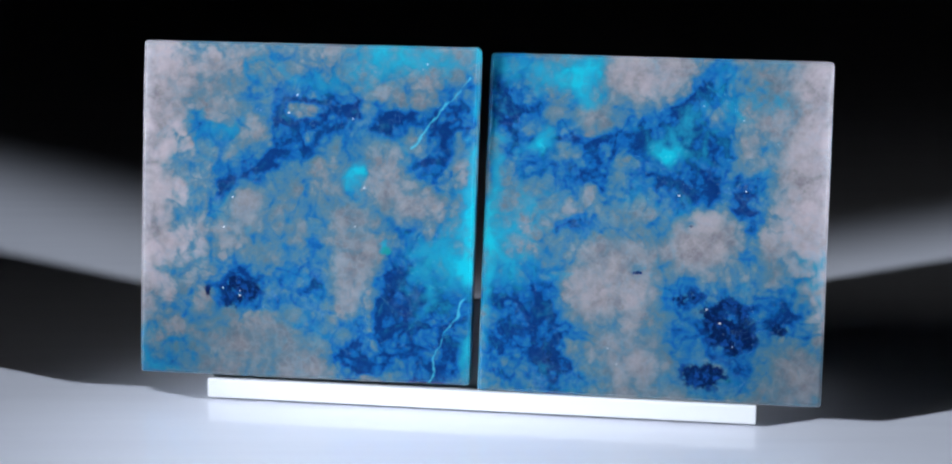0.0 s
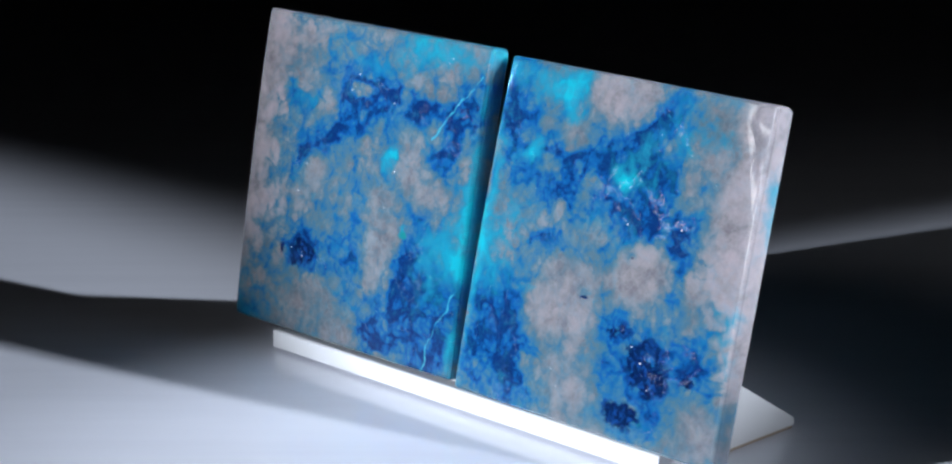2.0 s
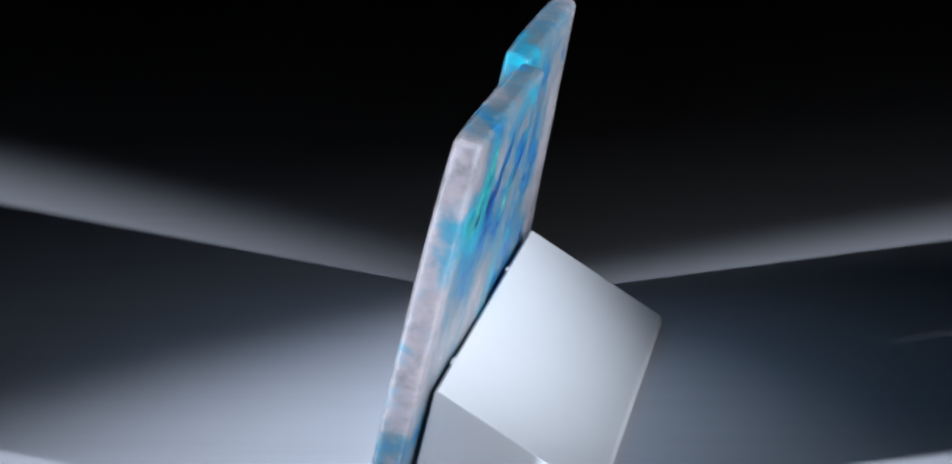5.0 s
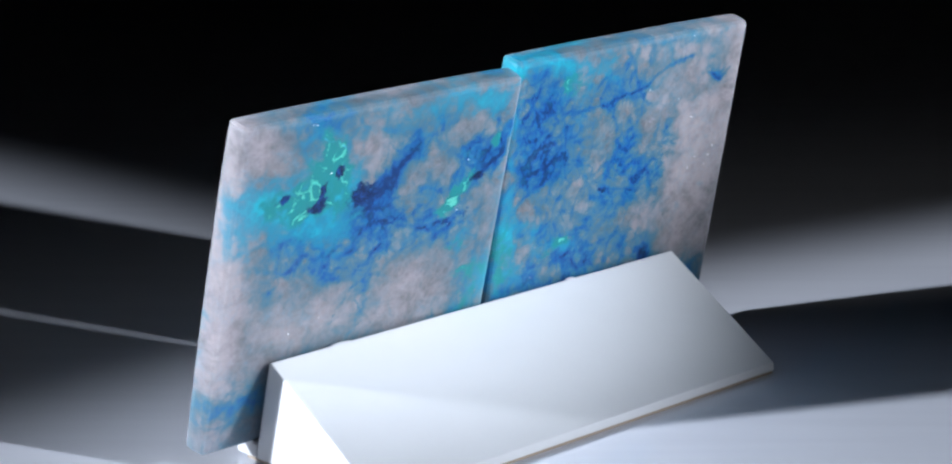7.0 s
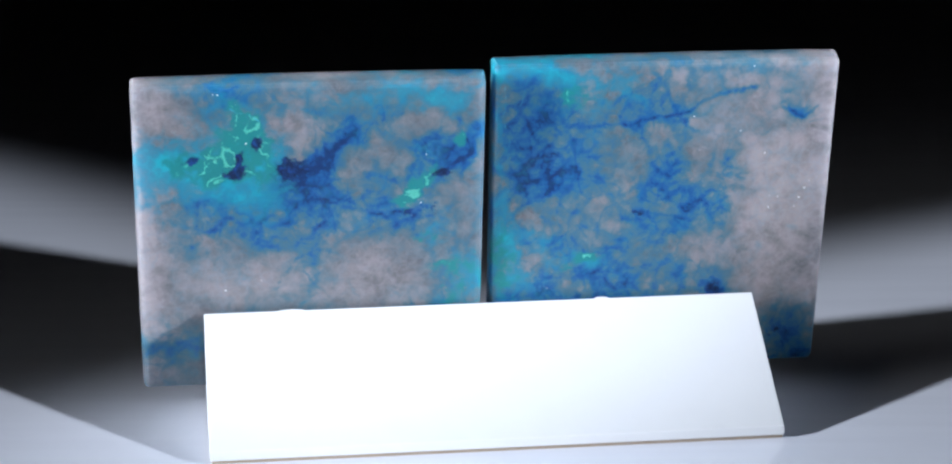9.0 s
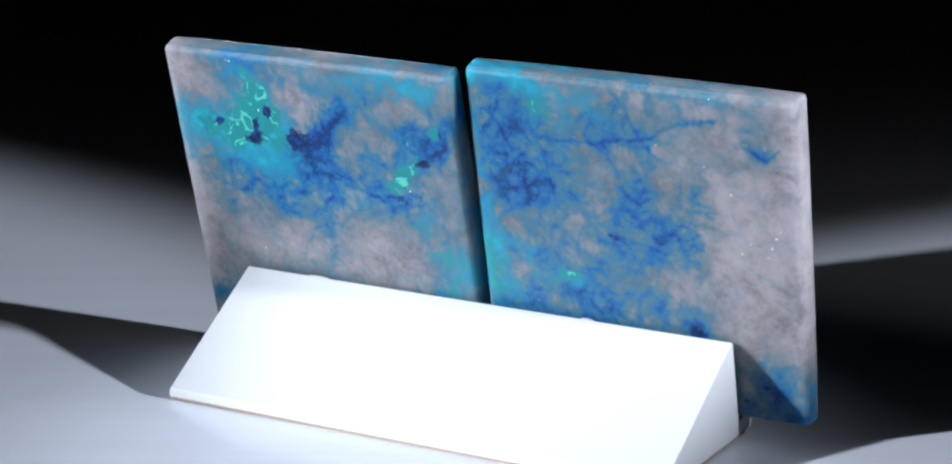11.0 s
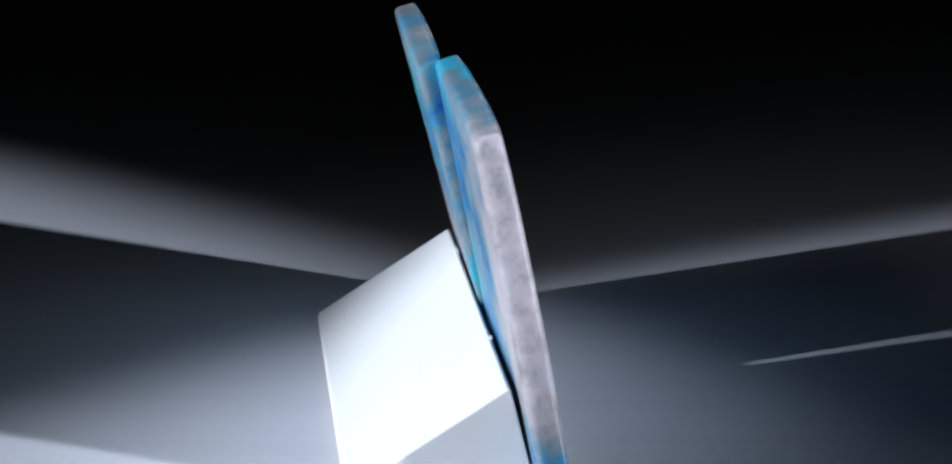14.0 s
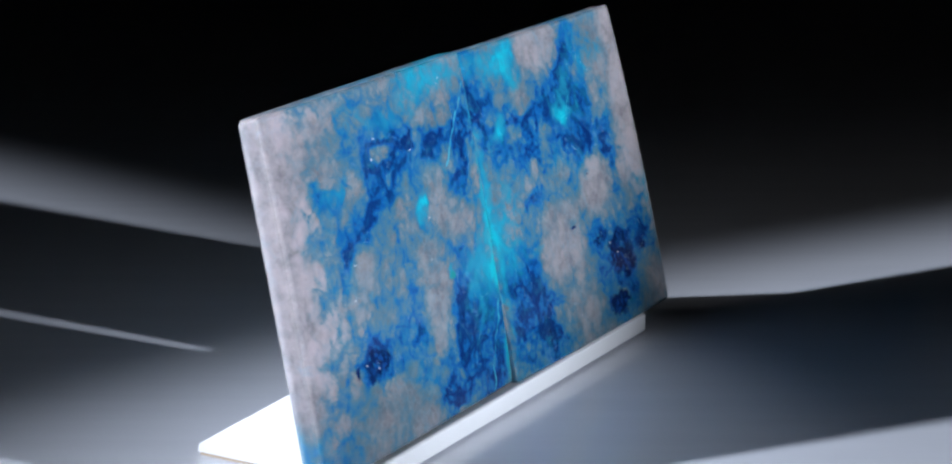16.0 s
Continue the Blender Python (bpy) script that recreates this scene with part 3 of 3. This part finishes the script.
def slab(name, m, width, height, depth, flip, front, back, label):
    """A polished slab, crisp round the front and well rounded behind. Local x runs across, y back through the slab, z up."""
    n = 300
    xs, zs, ys = side_steps(width, n), side_steps(height, n), side_steps(depth, 4)
    verts, faces, index = [], [], {}

    def vert(x, y, z):
        key = (round(x * 1e7), round(y * 1e7), round(z * 1e7))
        if key not in index:
            index[key] = len(verts)
            verts.append((x, y, z))
        return index[key]

    def patch(a, b, place, turn):
        grid = [[vert(*place(p, q)) for q in b] for p in a]
        for i in range(len(a) - 1):
            for j in range(len(b) - 1):
                f = (grid[i][j], grid[i + 1][j], grid[i + 1][j + 1], grid[i][j + 1])
                faces.append(f if turn else f[::-1])

    patch(xs, zs, lambda p, q: (p, 0.0, q), True)
    patch(xs, zs, lambda p, q: (p, depth, q), False)
    patch(xs, ys, lambda p, q: (p, q, 0.0), False)
    patch(xs, ys, lambda p, q: (p, q, height), True)
    patch(ys, zs, lambda p, q: (0.0, p, q), False)
    patch(ys, zs, lambda p, q: (width, p, q), True)
    v = np.array(verts)
    u, w, through_depth = v[:, 0] / width, v[:, 2] / height, v[:, 1] / depth
    radius = FRONT_ROUND + (BACK_ROUND - FRONT_ROUND) * np.clip(2.4 * through_depth - 0.9, 0, 1)[:, None]
    core = np.minimum(np.maximum(v, radius), np.array([width, depth, height]) - radius)
    away = v - core
    v = core + away / np.maximum(np.linalg.norm(away, axis=1, keepdims=True), 1e-9) * radius
    # the front is polished slightly domed, more towards the edges
    across, up = (2 * u - 1) ** 2, (2 * w - 1) ** 2
    dome = 0.0006 - DOME * (across + up) - DOME_EDGE * (across ** 3 + up ** 3)
    v[:, 1] -= np.where(through_depth < 0.5, dome, 0) * (1 - 2 * np.clip(through_depth, 0, 0.5))
    # stains run through the slab: the front's pattern on one side, the back's on the other, mixed within
    k = np.clip((through_depth * 1.7 - 0.2 + (fbm(u * 9, w * 9, 77, 3) - 0.45) * 0.5 * ((through_depth > 0.01) & (through_depth < 0.99))), 0, 1)[:, None]
    f0, f1 = front(u, w), back(u, w)
    stain, mineral = f0[0] * (1 - k) + f1[0] * k, f0[1] * (1 - k) + f1[1] * k
    # the outer rims are pale quartz, nearly free of stain
    rim = np.clip(1 - (u if flip else 1 - u) / 0.10, 0, 1) * np.clip((w - 0.14) * 8, 0, 1)
    stain[:, 0] -= 0.45 * rim
    mineral[:, 1] = np.maximum(mineral[:, 1], rim)
    # the inner edges are not cut quite square
    v[:, 0] += -0.0006 * (1 - w) * u if flip else -0.0003 * (1 - w) * (1 - u)
    if flip:
        v[:, 0] -= width
    me = bpy.data.meshes.new(name)
    turn = np.array(m)
    me.from_pydata((v @ turn[:3, :3].T + turn[:3, 3]).tolist(), [], faces)
    for nm, data in (("stain", stain), ("mineral", mineral)):
        layer = me.attributes.new(nm, "FLOAT_COLOR", "POINT")
        layer.data.foreach_set("color", np.hstack([data, np.ones((len(v), 1))]).astype(np.float32).ravel())
    matte = me.attributes.new("sawn", "FLOAT", "POINT")
    matte.data.foreach_set("value", np.clip(through_depth * 4, 0, 1).astype(np.float32))
    me.materials.append(STONE)
    me.shade_smooth()
    return tagged(new(name, me), label, "stone slab", "pair of matched slabs")


DOME, DOME_EDGE = 0.0004, 0.00022
SLAB_A = pose(-0.00095, -0.0077, 0.0049, 0, 0, -1.31) @ pose(0, 0, 0, -10.9) @ pose(0, 0, 0, 0, -0.22)
SLAB_B = pose(0.0003, -0.0081, 0.0043, 0, 0, -2.0) @ pose(0, 0, 0, -14.2) @ pose(0, 0, 0, 0, -0.08)
slab_a = slab("stone_slab", SLAB_A, 0.0606, 0.0596, 0.0050, True, front_a, back_a,
              "polished grey quartz slab with blue and teal veins, leaning in a white holder")
slab_b = slab("stone_slab", SLAB_B, 0.0598, 0.0596, 0.0050, False, front_b, back_b,
              "polished quartz slab with navy speckles and turquoise spot, leaning in a white holder")


# ---- the holder: a wedge with a ledge for the slabs ----
def build_holder():
    holder = new("display_stand")
    turn = pose(0, 0, 0, 0, 0, -1.4)
    wedge = prism_bm([(-0.0030, 0.0006), (-0.0027, 0.0031), (0.0009, 0.0182), (0.0014, 0.0184), (0.0271, 0.0021), (0.0274, 0.0006)], -0.0487, 0.0493, 0.00016, 2)
    ledge = prism_bm([(-0.0083, 0.0006), (-0.0083, 0.0039), (-0.0078, 0.0041), (-0.0031, 0.0031), (-0.0031, 0.0006)], -0.0487, 0.0493, 0.0002, 2)
    tan_layer = box_bm(-0.0484, 0.0490, -0.0060, 0.0271, 0.0, 0.0007, 0.0001, 1)
    for bm, nm, mat, text in ((wedge, "wedge", HOLDER, ""), (ledge, "ledge", HOLDER, ""), (tan_layer, "base_layer", TAN_LAYER, "thin tan layer under the wedge")):
        bm.transform(turn)
        mesh_object(nm, bm, mat, holder, text, smooth=False)
    # small burrs left on the ridge
    for x, w in ((0.034, 0.0022), (-0.0213, 0.0013)):
        bm = bmesh.new()
        bmesh.ops.create_icosphere(bm, subdivisions=2, radius=1.0, matrix=turn @ pose(x, 0.0010, 0.01835) @ Matrix.Diagonal((w, 0.0004, 0.00014, 1)))
        for v in bm.verts:
            v.co += Vector(noise.noise_vector(v.co * 1500)) * 0.00012
        mesh_object("burr", bm, HOLDER, holder, smooth=True)
    return tagged(holder, "white plastic wedge stand with a ledge, on a glossy sheet", "display stand")


holder = build_holder()


# ---- the lamps ----
def hexagon(cx, cy, r, turn=0):
    return [(cx + r * math.cos(radians(60 * k + turn)), cy + r * math.sin(radians(60 * k + turn))) for k in range(6)]


def lamp(place, lit, hot):
    """A wide round lamp head with a deep black honeycomb whose tubes all look at the stones; local -z is the beam."""
    head = new("studio_lamp")
    place = Vector(place) + Vector((0, 0, 0.055))
    place += (place - Vector((0, 0, 0.035))).normalized() * 0.03
    m = look(place, (0, 0, 0.035))
    rim, depth, pitch = 0.25, 0.60, 0.071
    goal = Vector((0, 0, -(Vector(place) - Vector((0, 0, 0.035))).length))

    def behind(p, d):
        """The point d behind p on the line from the stones."""
        return p + (p - goal).normalized() * d

    bm = bmesh.new()
    rings = [[bm.verts.new(m @ (Matrix.Rotation(radians(7.5 * k), 4, "Z") @ Vector((r, 0, z)))) for k in range(48)]
             for r, z in ((rim * 1.05, 0.004), (rim * 1.09, 0.004), (rim * 1.75, 0.62), (rim * 1.4, 0.66), (0.06, 0.68), (0.05, 0.68))]
    for a, b in zip(rings, rings[1:]):
        for k in range(48):
            bm.faces.new((a[k], a[(k + 1) % 48], b[(k + 1) % 48], b[k]))
    bm.faces.new(rings[-1])
    bmesh.ops.recalc_face_normals(bm, faces=bm.faces)
    mesh_object("housing", bm, LAMP_BODY, head)
    for row in range(-4, 5):
        for col in range(-4, 5):
            cx, cy = (col + 0.5 * (row % 2)) * pitch, row * pitch * 0.87
            reach = math.hypot(cx, cy)
            if reach > rim * 0.80:
                continue
            r = pitch * 0.545
            hexa = [Vector((x, y, 0.006)) for x, y in hexagon(cx, cy, r, 30)]
            bm = bmesh.new()
            a = [bm.verts.new(m @ p) for p in hexa]
            b = [bm.verts.new(m @ behind(p, depth)) for p in hexa]
            for k in range(6):
                bm.faces.new((a[k], a[(k + 1) % 6], b[(k + 1) % 6], b[k]))
            mesh_object("honeycomb_tube", bm, LAMP_BODY, head)
            # glowing plates at the bottom of the tube stand in for its lit walls: whole cells high up and at the rim,
            # bent strips below
            full = row >= 2
            bm = bmesh.new()
            k = 0.86
            if full:
                shape = [[(cx + (p.x - cx) * k, cy + (p.y - cy) * k) for p in hexa]]
            else:
                h = 0.36 * r
                low = [(cx - 0.78 * r, cy - 0.42 * r), (cx, cy - 0.86 * r), (cx + 0.78 * r, cy - 0.42 * r)]
                shape = [[low[0], low[1], (low[1][0], low[1][1] + h), (low[0][0], low[0][1] + h)],
                         [low[1], low[2], (low[2][0], low[2][1] + h), (low[1][0], low[1][1] + h)]]
            for poly in shape:
                bm.faces.new([bm.verts.new(m @ behind(Vector((x, y, 0.006)), depth - 0.004)) for x, y in poly])
            mesh_object("lit_cell", bm, hot if full else lit, head)
    # glowing facets round the rim, between two black cones added to hold in their spill
    for r in (rim * 0.85, rim * 1.04):
        bm = bmesh.new()
        edge = [Vector((r * math.cos(radians(7.5 * k)), r * math.sin(radians(7.5 * k)), 0.006)) for k in range(48)]
        a, b = [bm.verts.new(m @ p) for p in edge], [bm.verts.new(m @ behind(p, depth)) for p in edge]
        for k in range(48):
            bm.faces.new((a[k], a[(k + 1) % 48], b[(k + 1) % 48], b[k]))
        mesh_object("rim_cone", bm, LAMP_BODY, head)
    for k in range(22):
        a0, a1 = radians(360 / 22 * k + 1.2), radians(360 / 22 * (k + 1) - 1.2)
        bm = bmesh.new()
        bm.faces.new([bm.verts.new(m @ behind(Vector((rim * r * math.cos(a), rim * r * math.sin(a), 0.006)), depth - 0.004))
                      for r, a in ((0.88, a0), (1.0, a0 + 0.03), (1.0, a1 + 0.03), (0.88, a1))])
        mesh_object("reflector_facet", bm, lit, head)
    x, y, z = m @ Vector((0, 0, 0.64))
    bm = bmesh.new()
    bmesh.ops.create_cone(bm, cap_ends=True, segments=20, radius1=0.014, radius2=0.014, depth=z - 0.25, matrix=pose(x, y, (z - 0.25) / 2 + 0.01))
    mesh_object("pole", bm, STEEL, head)
    bm = bmesh.new()
    bmesh.ops.create_cone(bm, cap_ends=True, segments=32, radius1=0.10, radius2=0.09, depth=0.012, matrix=pose(x, y, 0.006))
    mesh_object("foot", bm, LAMP_BODY, head)
    return tagged(head, "round black studio lamp with a lit honeycomb grid", "studio lamp", "pair of lamps")


lamp(LAMP_L, GLOW, GLOW_HOT)
lamp(LAMP_R, GLOW_DIM, GLOW_DIM)


# ---- the turntable's slow turn ----
def motions():
    steps = [0.5 * k for k in range(33)]
    for thing in (slab_a, slab_b, holder):
        walk(thing, [(t, pose(0, 0, 0, 0, 0, -7.651 - 18.1838 * t)) for t in steps])


motions()
